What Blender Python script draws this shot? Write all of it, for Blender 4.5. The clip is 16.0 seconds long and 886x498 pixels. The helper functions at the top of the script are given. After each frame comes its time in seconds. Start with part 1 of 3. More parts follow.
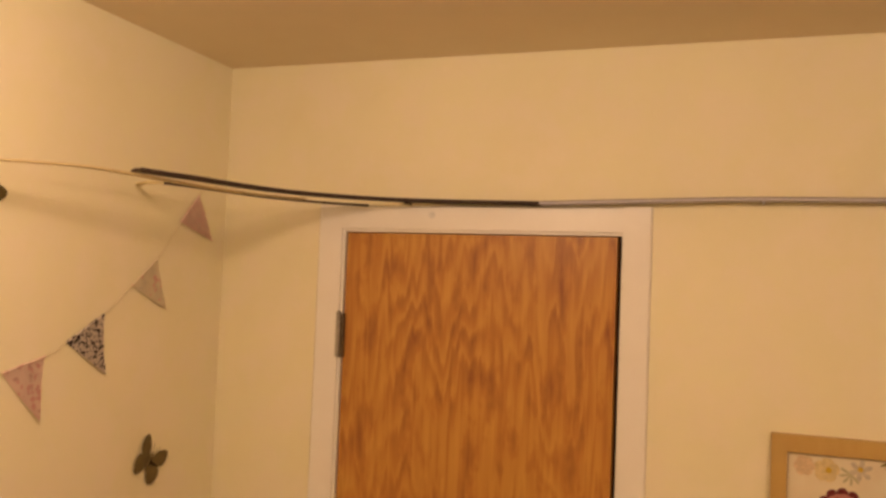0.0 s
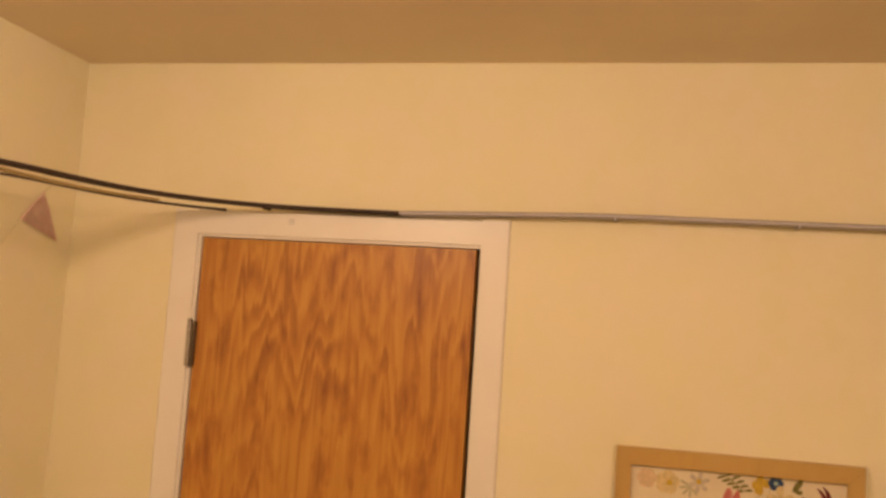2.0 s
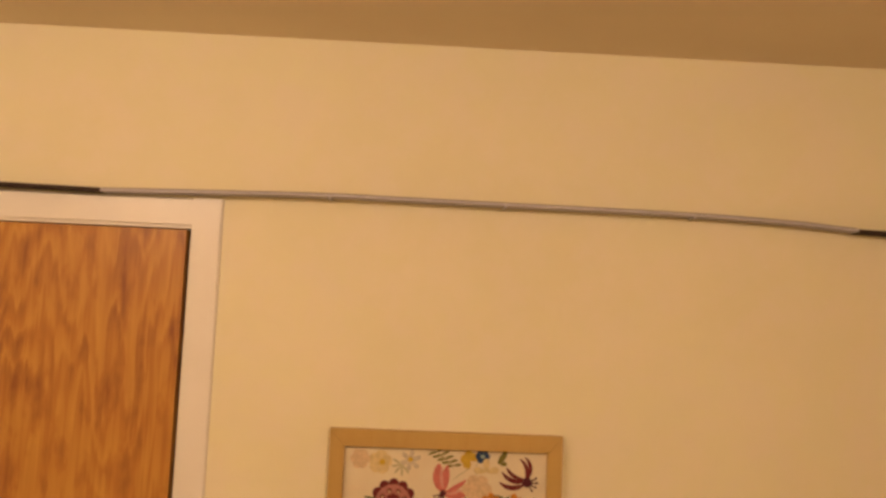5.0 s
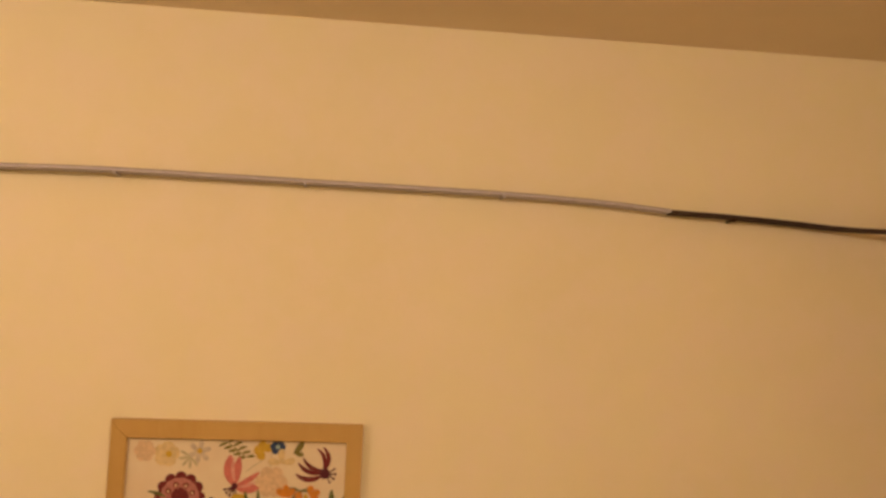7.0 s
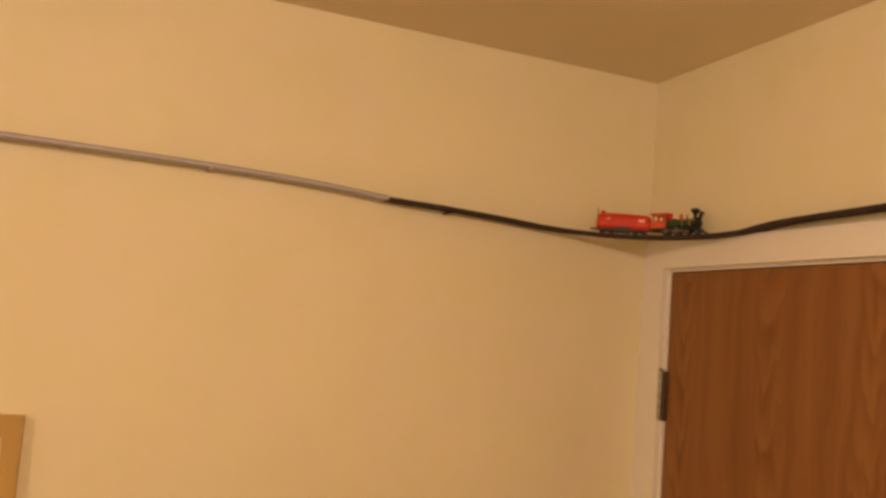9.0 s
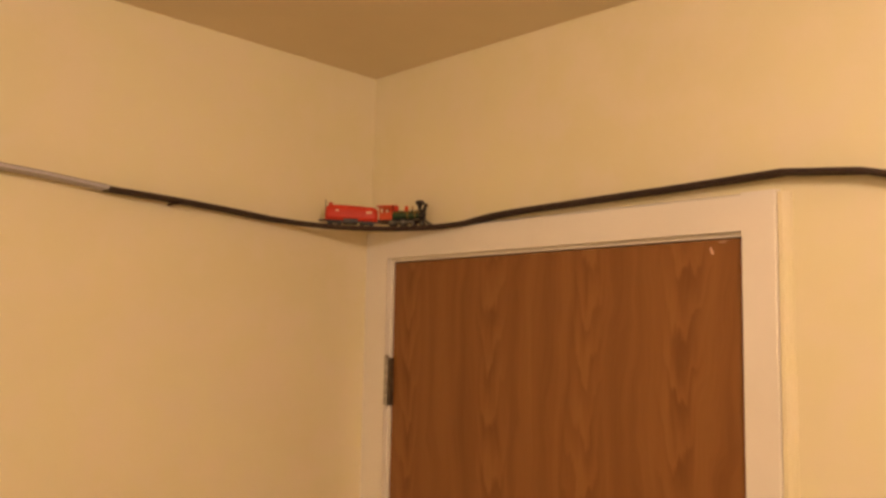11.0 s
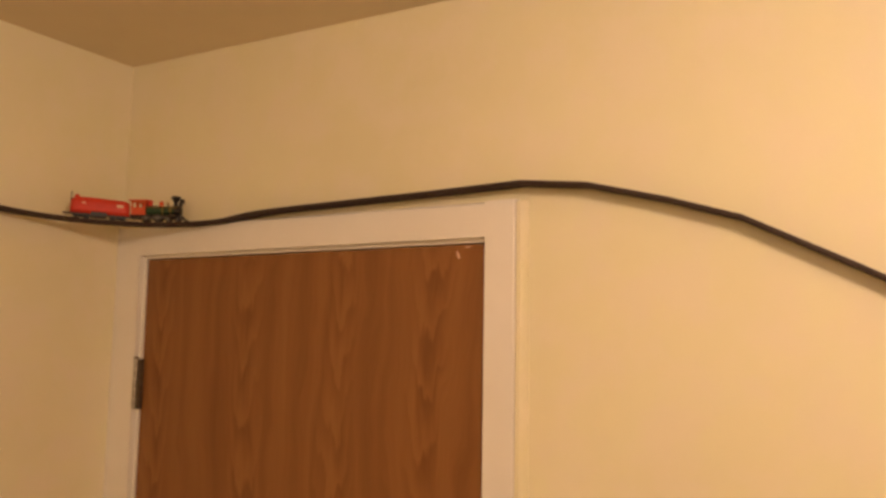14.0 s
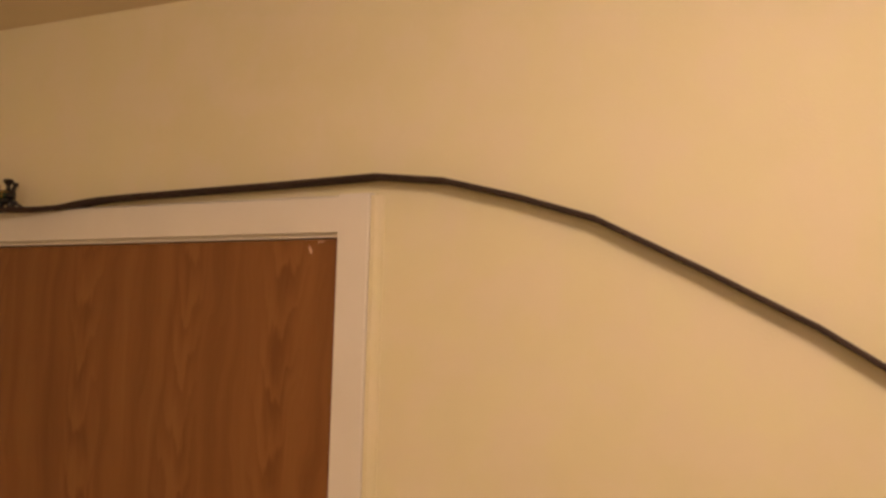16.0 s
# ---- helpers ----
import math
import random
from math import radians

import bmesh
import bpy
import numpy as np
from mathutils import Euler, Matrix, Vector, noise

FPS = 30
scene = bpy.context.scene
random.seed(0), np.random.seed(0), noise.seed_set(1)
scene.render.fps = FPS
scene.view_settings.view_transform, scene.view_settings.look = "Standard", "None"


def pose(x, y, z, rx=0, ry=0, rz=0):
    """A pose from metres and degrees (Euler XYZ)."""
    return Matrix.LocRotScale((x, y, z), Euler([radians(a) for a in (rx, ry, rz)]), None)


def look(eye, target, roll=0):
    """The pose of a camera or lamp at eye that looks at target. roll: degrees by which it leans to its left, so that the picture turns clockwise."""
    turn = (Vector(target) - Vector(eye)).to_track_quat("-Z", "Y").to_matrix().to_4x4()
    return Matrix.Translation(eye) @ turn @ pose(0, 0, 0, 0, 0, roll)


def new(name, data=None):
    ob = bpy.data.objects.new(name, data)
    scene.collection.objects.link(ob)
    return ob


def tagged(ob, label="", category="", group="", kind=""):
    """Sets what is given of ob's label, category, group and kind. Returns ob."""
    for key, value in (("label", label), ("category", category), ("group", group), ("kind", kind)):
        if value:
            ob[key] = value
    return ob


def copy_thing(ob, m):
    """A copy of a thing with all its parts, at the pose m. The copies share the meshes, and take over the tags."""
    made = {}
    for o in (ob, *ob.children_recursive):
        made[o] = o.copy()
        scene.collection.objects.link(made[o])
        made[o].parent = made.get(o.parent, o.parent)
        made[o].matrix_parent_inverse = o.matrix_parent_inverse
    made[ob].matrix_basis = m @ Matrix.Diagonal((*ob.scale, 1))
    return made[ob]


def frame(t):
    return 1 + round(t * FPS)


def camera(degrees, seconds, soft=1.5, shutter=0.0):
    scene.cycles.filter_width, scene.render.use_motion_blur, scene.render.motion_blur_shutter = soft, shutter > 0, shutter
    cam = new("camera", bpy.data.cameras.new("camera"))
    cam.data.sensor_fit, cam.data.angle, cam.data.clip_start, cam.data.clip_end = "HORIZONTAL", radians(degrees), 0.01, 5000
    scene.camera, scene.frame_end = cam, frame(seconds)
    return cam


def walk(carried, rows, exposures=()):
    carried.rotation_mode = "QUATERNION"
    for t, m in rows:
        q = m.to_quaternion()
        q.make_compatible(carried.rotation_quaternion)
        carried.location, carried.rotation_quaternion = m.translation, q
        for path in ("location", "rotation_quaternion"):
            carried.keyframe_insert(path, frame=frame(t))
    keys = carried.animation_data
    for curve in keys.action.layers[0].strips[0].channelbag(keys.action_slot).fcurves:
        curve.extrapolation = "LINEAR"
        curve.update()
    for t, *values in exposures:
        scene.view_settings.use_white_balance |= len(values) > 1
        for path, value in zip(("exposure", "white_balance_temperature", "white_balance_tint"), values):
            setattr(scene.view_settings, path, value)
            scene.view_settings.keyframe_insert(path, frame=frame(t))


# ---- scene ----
cam = camera(55.0, 16.0, soft=3.0)
PATH = [
    (0, (1.231, -1.831, 1.907), (0.565, 0.053, 1.998), 2.3),
    (0.5, (1.244, -1.823, 1.901), (0.674, 0.091, 2.018), 2.5),
    (1, (1.266, -1.812, 1.894), (0.751, 0.116, 2.027), 3.2),
    (1.5, (1.291, -1.794, 1.874), (0.822, 0.144, 2.032), 3.6),
    (2, (1.291, -1.789, 1.857), (0.871, 0.158, 2.043), 3.8),
    (2.5, (1.3, -1.775, 1.845), (0.968, 0.189, 2.029), 3.7),
    (3, (1.295, -1.762, 1.841), (1.074, 0.218, 2.017), 3.3),
    (3.5, (1.317, -1.74, 1.841), (1.184, 0.246, 2.029), 2.8),
    (4, (1.354, -1.747, 1.841), (1.3, 0.24, 2.055), 2.9),
    (6.5, (1.635, -1.674, 1.837), (1.803, 0.312, 2.004), 1.8),
    (7, (1.716, -1.662, 1.833), (1.927, 0.318, 2.022), 2.2),
    (7.5, (1.795, -1.661, 1.836), (2.105, 0.306, 2.025), 2.5),
    (8, (1.848, -1.646, 1.842), (2.282, 0.299, 2.008), 3.8),
    (10.5, (1.734, -1.514, 1.833), (3.011, 0.008, 2.058), 1.5),
    (11, (1.703, -1.5, 1.831), (3.119, -0.103, 2.041), 1.1),
    (11.5, (1.687, -1.49, 1.823), (3.207, -0.21, 2.046), 1.0),
    (12, (1.698, -1.518, 1.807), (3.277, -0.312, 2.04), 1.4),
    (12.5, (1.676, -1.522, 1.811), (3.329, -0.419, 2.039), 1.1),
    (13, (1.671, -1.525, 1.807), (3.356, -0.474, 2.044), 0.9),
    (13.5, (1.698, -1.535, 1.828), (3.401, -0.507, 2.035), 0.5),
    (14, (1.717, -1.546, 1.828), (3.44, -0.555, 2.052), 1.0),
    (14.5, (1.731, -1.555, 1.817), (3.472, -0.603, 2.07), 1.8),
    (15, (1.742, -1.568, 1.808), (3.509, -0.667, 2.061), 1.6),
    (15.5, (1.731, -1.577, 1.824), (3.546, -0.766, 2.046), 0.9),
    (16, (1.803, -1.582, 1.846), (3.635, -0.805, 2.052), 1.4),
]
# seconds, stops, kelvin, tint
STOPS = [(0, -0.28, 6500, 10), (2, -0.15, 6500, 10), (4, -0.2, 6500, 10), (6.5, -0.13, 6500, 10), (8, -0.12, 6530, 10), (10.5, 0.07, 6500, 10),
         (11.5, -0.03, 6450, 10), (12.5, -0.09, 6360, 10), (13, -0.07, 6300, 10), (14, -0.12, 6230, 10), (14.5, -0.33, 6100, 10), (15, -0.29, 6020, 10), (15.5, -0.30, 6010, 10), (16, -0.47, 6000, 10)]
walk(cam, [(t, look(eye, target, roll)) for t, eye, target, roll in PATH], STOPS)

# ---- light ----
world = bpy.data.worlds.new("world")
scene.world = world
world.use_nodes = True
world.node_tree.nodes["Background"].inputs["Color"].default_value = (1.0, 0.62, 0.36, 1)
world.node_tree.nodes["Background"].inputs["Strength"].default_value = 0.02


def lamp(name, place, watts, radius, colour):
    data = bpy.data.lights.new(name, "POINT")
    data.energy, data.shadow_soft_size, data.color = watts, radius, colour
    ob = new(name, data)
    ob.location = place
    return ob


WARM = (1.0, 0.664, 0.457)
lamp("ceiling_lamp", (0.64, -1.25, 2.37), 21.5, 0.09, WARM)
lamp("ceiling_lamp", (1.93, -1.76, 2.345), 31, 0.09, WARM)

# ---- sizes of the room ----
XE, CEIL, YS = 2.985, 2.44, -3.3          # east wall, ceiling, south wall
D1 = (0.340, 0.982, 2.030)               # door in the north wall: west edge, east edge, top
D2 = (-0.083, -0.896, 1.999)             # door in the east wall: north edge, south edge, top


# ---- materials ----
def material(name, colour, rough=0.6, metal=0.0, spec=0.4):
    m = bpy.data.materials.new(name)
    m.use_nodes = True
    p = m.node_tree.nodes["Principled BSDF"]
    p.inputs["Base Color"].default_value = (*colour, 1)
    p.inputs["Roughness"].default_value = rough
    p.inputs["Metallic"].default_value = metal
    p.inputs["Specular IOR Level"].default_value = spec
    return m


class Nodes:
    """Short hand for building a node tree."""

    def __init__(self, m):
        self.t = m.node_tree
        self.p = self.t.nodes["Principled BSDF"]

    def add(self, kind, **inputs):
        n = self.t.nodes.new(kind)
        for k, v in inputs.items():
            self.put(n.inputs[k.replace("_", " ")], v)
        return n

    def put(self, socket, v):
        if isinstance(v, bpy.types.NodeSocket):
            self.t.links.new(v, socket)
        else:
            socket.default_value = v

    def math(self, op, a, b=0.0, c=0.0):
        n = self.t.nodes.new("ShaderNodeMath")
        n.operation = op
        for i, v in enumerate((a, b, c)):
            self.put(n.inputs[i], v)
        return n.outputs[0]

    def coords(self, scale=(1, 1, 1)):
        tc = self.t.nodes.new("ShaderNodeTexCoord")
        mp = self.t.nodes.new("ShaderNodeMapping")
        mp.inputs["Scale"].default_value = scale
        self.t.links.new(tc.outputs["Object"], mp.inputs["Vector"])
        return mp.outputs[0]

    def noise(self, vec, scale, detail=3.0, rough=0.5):
        return self.add("ShaderNodeTexNoise", Vector=vec, Scale=scale, Detail=detail, Roughness=rough).outputs["Fac"]

    def ramp(self, fac, *stops):
        n = self.t.nodes.new("ShaderNodeValToRGB")
        r = n.color_ramp
        while len(r.elements) < len(stops):
            r.elements.new(0.5)
        for e, (pos, col) in zip(r.elements, stops):
            e.position, e.color = pos, (*col, 1)
        self.put(n.inputs["Fac"], fac)
        return n.outputs["Color"]

    def mix(self, fac, a, b, how="MIX"):
        n = self.t.nodes.new("ShaderNodeMix")
        n.data_type, n.blend_type = "RGBA", how
        for k, v in (("Factor_Float", fac), ("A_Color", a), ("B_Color", b)):
            s = next(i for i in n.inputs if i.identifier == k)
            self.put(s, (*v, 1) if isinstance(v, tuple) and len(v) == 3 else v)
        return next(o for o in n.outputs if o.identifier == "Result_Color")

    def bump(self, height, strength, distance=0.002):
        n = self.add("ShaderNodeBump", Height=height, Strength=strength, Distance=distance)
        self.t.links.new(n.outputs["Normal"], self.p.inputs["Normal"])

    def colour(self, c):
        self.t.links.new(c, self.p.inputs["Base Color"])

    def rough(self, r):
        self.put(self.p.inputs["Roughness"], r)


def paint(name, base, dark, rough, cloud=2.2, peel=260, strength=0.25, spec=0.35, tint=None):
    """Rolled wall paint: faint cloudy patches, scuffs and the roller's fine stipple."""
    m = material(name, base, rough, spec=spec)
    n = Nodes(m)
    v = n.coords()
    big = n.noise(v, cloud, 4, 0.6)
    mid = n.noise(v, cloud * 7, 3, 0.6)
    c = n.ramp(big, (0.35, dark), (0.65, base))
    c = n.mix(n.math("MULTIPLY", mid, 0.16), c, (dark[0] * 0.93, dark[1] * 0.90, dark[2] * 0.86))
    if tint:
        warm = n.ramp(n.noise(v, 9.0, 3, 0.65), (0.42, (0, 0, 0)), (0.62, (1, 1, 1)))
        c = n.mix(n.math("MULTIPLY", warm, 0.7), c, tint)
    n.colour(c)
    stipple = n.math("ADD", n.noise(v, peel, 2, 0.5), n.math("MULTIPLY", n.noise(v, 36, 2), 0.8))
    n.bump(stipple, strength, 0.0012)
    n.rough(n.math("MULTIPLY_ADD", mid, 0.15, rough - 0.07))
    return m


def wood(name, light, mid_tone, dark, flitch, peak, rough, pore=0.5, coat=0.0, lift=1.9, contrast=1.0, ripples=1.0, fade=0.0, flip=True, shift=0.0):
    """Flat-sawn veneer: leaves side by side, each with tall pointed growth rings, pores and streaks."""
    m = material(name, mid_tone, rough)
    n = Nodes(m)
    sep = n.t.nodes.new("ShaderNodeSeparateXYZ")
    n.put(sep.inputs[0], n.coords())
    across = n.math("ADD", sep.outputs["X"], shift)
    up = sep.outputs["Z"]
    comb = n.t.nodes.new("ShaderNodeCombineXYZ")
    n.put(comb.inputs[0], n.math("MULTIPLY", across, 7.0))
    n.put(comb.inputs[2], n.math("MULTIPLY", up, 2.2))
    wobble = n.math("SUBTRACT", n.noise(comb.outputs[0], 1.0, 3, 0.55), 0.5)
    a = n.math("ADD", across, n.math("MULTIPLY", wobble, flitch * 0.55))
    leaf = n.math("FLOOR", n.math("DIVIDE", a, flitch))
    u = n.math("SUBTRACT", n.math("FRACT", n.math("DIVIDE", a, flitch)), 0.5)
    u = n.math("ADD", u, n.math("MULTIPLY", n.math("SINE", n.math("MULTIPLY", leaf, 5.3)), 0.16))
    way = n.math("SIGN", n.math("SINE", n.math("MULTIPLY_ADD", leaf, 7.1, 0.6))) if flip else -1.0
    rings = n.math("ADD", n.math("MULTIPLY", n.math("MULTIPLY", u, u), peak), n.math("MULTIPLY", n.math("MULTIPLY", up, way), lift))
    rings = n.math("ADD", rings, n.math("MULTIPLY", n.math("SINE", n.math("MULTIPLY", leaf, 12.9)), 3.0))
    ripple = n.t.nodes.new("ShaderNodeCombineXYZ")
    n.put(ripple.inputs[0], n.math("MULTIPLY", across, 40.0))
    n.put(ripple.inputs[2], n.math("MULTIPLY", up, 6.0))
    rings = n.math("ADD", rings, n.math("MULTIPLY", n.noise(ripple.outputs[0], 1.0, 3, 0.6), ripples))
    rings = n.math("ADD", rings, n.math("MULTIPLY", wobble, 1.6))
    band = n.math("FRACT", rings)
    band = n.math("MULTIPLY", n.math("SUBTRACT", 1.0, band), n.math("SMOOTH_MIN", n.math("MULTIPLY", band, 6.0), 1.0, 0.2))
    if fade:
        band = n.math("MULTIPLY_ADD", n.math("SUBTRACT", band, 0.5), n.math("MAXIMUM", n.math("SUBTRACT", 1.0, n.math("MULTIPLY", n.math("ABSOLUTE", u), fade)), 0.08), 0.5)
    pores = n.t.nodes.new("ShaderNodeCombineXYZ")
    n.put(pores.inputs[0], n.math("MULTIPLY", a, 260.0))
    n.put(pores.inputs[2], n.math("MULTIPLY", up, 7.0))
    fine = n.noise(pores.outputs[0], 1.0, 3, 0.6)
    streak = n.t.nodes.new("ShaderNodeCombineXYZ")
    n.put(streak.inputs[0], n.math("MULTIPLY", a, 30.0))
    n.put(streak.inputs[2], n.math("MULTIPLY", up, 1.0))
    broad = n.noise(streak.outputs[0], 1.0, 2, 0.5)
    tone = n.math("ADD", n.math("MULTIPLY", band, 0.58 * contrast), n.math("MULTIPLY", fine, pore * 0.40))
    tone = n.math("ADD", tone, n.math("MULTIPLY", n.math("SUBTRACT", broad, 0.5), 0.55))
    c = n.ramp(tone, (0.12, light), (0.42, mid_tone), (0.85, dark))
    n.colour(c)
    n.bump(fine, 0.12, 0.0006)
    n.rough(n.math("MULTIPLY_ADD", fine, 0.16, rough - 0.08))
    n.p.inputs["Coat Weight"].default_value = coat
    n.p.inputs["Coat Roughness"].default_value = 0.3
    return m


def rotary(name, light, mid_tone, dark, rough):
    """Rotary-cut veneer: growth rings as long nested flames with ragged points, over vertical streaks and pores."""
    m = material(name, mid_tone, rough)
    n = Nodes(m)
    sep = n.t.nodes.new("ShaderNodeSeparateXYZ")
    n.put(sep.inputs[0], n.coords())
    across, up = sep.outputs["X"], sep.outputs["Z"]

    def grain(fx, fz, detail, rough_=0.5):
        c = n.t.nodes.new("ShaderNodeCombineXYZ")
        n.put(c.inputs[0], n.math("MULTIPLY", across, fx))
        n.put(c.inputs[2], n.math("MULTIPLY", up, fz))
        return n.noise(c.outputs[0], 1.0, detail, rough_)

    rings = n.math("ADD", n.math("MULTIPLY", grain(8.5, 1.3, 2, 0.5), 12.0), n.math("MULTIPLY", up, 4.0))
    rings = n.math("ADD", rings, n.math("MULTIPLY", grain(62.0, 3.2, 3, 0.6), 1.5))
    saw = n.math("FRACT", rings)
    band = n.math("MULTIPLY", saw, n.math("SMOOTH_MIN", n.math("MULTIPLY", n.math("SUBTRACT", 1.0, saw), 3.2), 1.0, 0.4))
    reach = n.ramp(grain(8.0, 3.0, 2), (0.36, (0.35, 0.35, 0.35)), (0.62, (1, 1, 1)))
    blotch = n.ramp(grain(26.0, 8.0, 3, 0.6), (0.50, (0, 0, 0)), (0.66, (1, 1, 1)))
    fine = grain(240.0, 7.0, 3, 0.6)
    tone = n.math("ADD", n.math("MULTIPLY", n.math("MULTIPLY", band, reach), 0.47), n.math("MULTIPLY", fine, 0.22))
    tone = n.math("ADD", tone, n.math("MULTIPLY", blotch, 0.22))
    tone = n.math("ADD", tone, n.math("MULTIPLY", n.math("SUBTRACT", grain(60.0, 1.2, 3, 0.55), 0.5), 0.50))
    n.colour(n.ramp(tone, (0.06, light), (0.29, mid_tone), (0.62, dark)))
    n.bump(fine, 0.12, 0.0006)
    n.rough(n.math("MULTIPLY_ADD", fine, 0.16, rough - 0.08))
    n.p.inputs["Coat Weight"].default_value = 0.15
    n.p.inputs["Coat Roughness"].default_value = 0.3
    return m


def plastic(name, base, rough=0.45, vary=0.18, metal=0.0):
    m = material(name, base, rough, metal)
    n = Nodes(m)
    v = n.coords()
    f = n.noise(v, 60, 3, 0.6)
    d = tuple(c * (1 - vary) for c in base)
    n.colour(n.ramp(f, (0.3, d), (0.7, base)))
    n.rough(n.math("MULTIPLY_ADD", n.noise(v, 180, 2), 0.2, rough - 0.1))
    n.bump(n.noise(v, 420, 2), 0.1, 0.0005)
    return m


def cloth(name, ground, *prints):
    """Printed cotton: a woven ground with blotches of other colours."""
    m = material(name, ground, 0.9, spec=0.1)
    n = Nodes(m)
    v = n.coords()
    c = n.ramp(n.noise(v, 30, 2), (0.3, tuple(g * 0.86 for g in ground)), (0.7, ground))
    for i, (colour, scale, low, high) in enumerate(prints):
        shifted = n.add("ShaderNodeVectorMath", Vector=v)
        shifted.inputs[1].default_value = (3.1 * i, 1.7 * i, 5.3 * i)
        fac = n.ramp(n.noise(shifted.outputs[0], scale, 1.5, 0.5), (low, (0, 0, 0)), (high, (1, 1, 1)))
        c = n.mix(fac, c, colour)
    n.colour(c)
    n.bump(n.noise(v, 900, 1), 0.06, 0.0003)
    return m


WALL = paint("cream_wall_paint", (0.80, 0.762, 0.525), (0.765, 0.715, 0.48), 0.62, tint=(0.80, 0.735, 0.56))
CEILING = paint("ceiling_paint", (0.83, 0.735, 0.54), (0.79, 0.69, 0.50), 0.85, strength=0.4)
WHITE = paint("white_gloss_trim", (0.82, 0.80, 0.745), (0.78, 0.755, 0.69), 0.38, cloud=5, peel=90, strength=0.1, spec=0.5)
FLOOR = paint("beige_carpet", (0.46, 0.40, 0.31), (0.38, 0.32, 0.245), 0.95, cloud=9, peel=420, strength=0.9, spec=0.1)
OAK = rotary("golden_oak_veneer", (0.55, 0.288, 0.058), (0.43, 0.187, 0.037), (0.250, 0.086, 0.024), 0.42)
BROWN = wood("red_brown_veneer", (0.275, 0.118, 0.032), (0.183, 0.067, 0.0148), (0.128, 0.043, 0.010), 0.220, 34.0, 0.45, pore=0.35, coat=0.1, lift=9.0, contrast=0.68, ripples=2.0, fade=4.4, flip=False, shift=0.065)
PINE = wood("pale_oak_frame", (0.50, 0.335, 0.105), (0.45, 0.285, 0.080), (0.40, 0.243, 0.064), 0.6, 0.5, 0.5, pore=0.4, lift=0.4, contrast=0.4)
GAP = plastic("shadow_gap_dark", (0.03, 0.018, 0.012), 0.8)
STEEL = plastic("dull_hinge_steel", (0.46, 0.44, 0.40), 0.36, 0.3, 0.9)
DARKSTEEL = plastic("tarnished_hinge_leaf", (0.16, 0.125, 0.09), 0.45, 0.4, 0.6)
TRACK = plastic("dark_brown_track_plastic", (0.046, 0.025, 0.019), 0.8, 0.35)
TIE = plastic("dark_tie_plastic", (0.045, 0.025, 0.019), 0.8, 0.3)
GREY = plastic("grey_track_plastic", (0.52, 0.505, 0.56), 0.55, 0.14)
CREAM = plastic("cream_track_plastic", (0.64, 0.53, 0.27), 0.6, 0.12)
RAIL = plastic("rail_metal", (0.10, 0.08, 0.065), 0.6, 0.3, 0.3)
RED = plastic("red_toy_plastic", (0.60, 0.040, 0.016), 0.5, 0.15)
ORANGE = plastic("orange_red_toy_plastic", (0.62, 0.085, 0.022), 0.55, 0.15)
PALE = plastic("pale_decal", (0.78, 0.52, 0.36), 0.5)
GREEN = plastic("dark_green_toy_plastic", (0.022, 0.062, 0.025), 0.35, 0.3)
BLACK = plastic("black_toy_plastic", (0.014, 0.013, 0.013), 0.42, 0.3)
SILVER = plastic("silvered_toy_wheel", (0.17, 0.165, 0.15), 0.4, 0.2, 0.7)
BRASS = plastic("brass_toy_trim", (0.52, 0.33, 0.10), 0.35, 0.2, 0.8)
OLIVE = plastic("dark_gilt_card", (0.165, 0.122, 0.042), 0.5, 0.35, 0.25)
STRING = plastic("jute_string", (0.78, 0.70, 0.48), 0.9)
PAPER = paint("cream_print_paper", (0.72, 0.66, 0.49), (0.69, 0.60, 0.43), 0.75, cloud=14, peel=700, strength=0.08)
FLAG_MAUVE = cloth("mauve_cotton", (0.88, 0.68, 0.60), ((0.80, 0.57, 0.52), 95, 0.52, 0.62))
FLAG_PALE = cloth("pale_floral_cotton", (0.92, 0.83, 0.63), ((0.84, 0.54, 0.45), 62, 0.63, 0.69), ((0.66, 0.60, 0.50), 75, 0.67, 0.73))
FLAG_SPOT = cloth("black_spotted_cotton", (0.80, 0.73, 0.64), ((0.07, 0.055, 0.06), 150, 0.51, 0.57))
FLAG_PINK = cloth("pink_floral_cotton", (0.92, 0.74, 0.64), ((0.76, 0.46, 0.42), 80, 0.54, 0.62), ((0.68, 0.46, 0.40), 60, 0.58, 0.66))


def ink(name, colour):
    m = material(name, colour, 0.75, spec=0.2)
    n = Nodes(m)
    v = n.coords()
    n.colour(n.ramp(n.noise(v, 130, 3, 0.6), (0.3, tuple(c * 0.72 for c in colour)), (0.7, colour)))
    return m


INK = {k: ink(k + "_print_ink", c) for k, c in dict(
    maroon=(0.17, 0.030, 0.032), rose=(0.46, 0.20, 0.17), pink=(0.62, 0.20, 0.17), pale_pink=(0.68, 0.36, 0.30),
    blush=(0.72, 0.55, 0.35), yellow=(0.62, 0.42, 0.06), pale_yellow=(0.72, 0.59, 0.31), blue=(0.035, 0.07, 0.17),
    sky=(0.36, 0.50, 0.46), olive=(0.21, 0.19, 0.055), green=(0.13, 0.155, 0.05), sage=(0.54, 0.51, 0.32),
    orange=(0.66, 0.27, 0.045), navy=(0.03, 0.035, 0.055), grey=(0.59, 0.53, 0.41), plum=(0.10, 0.022, 0.035)).items()}


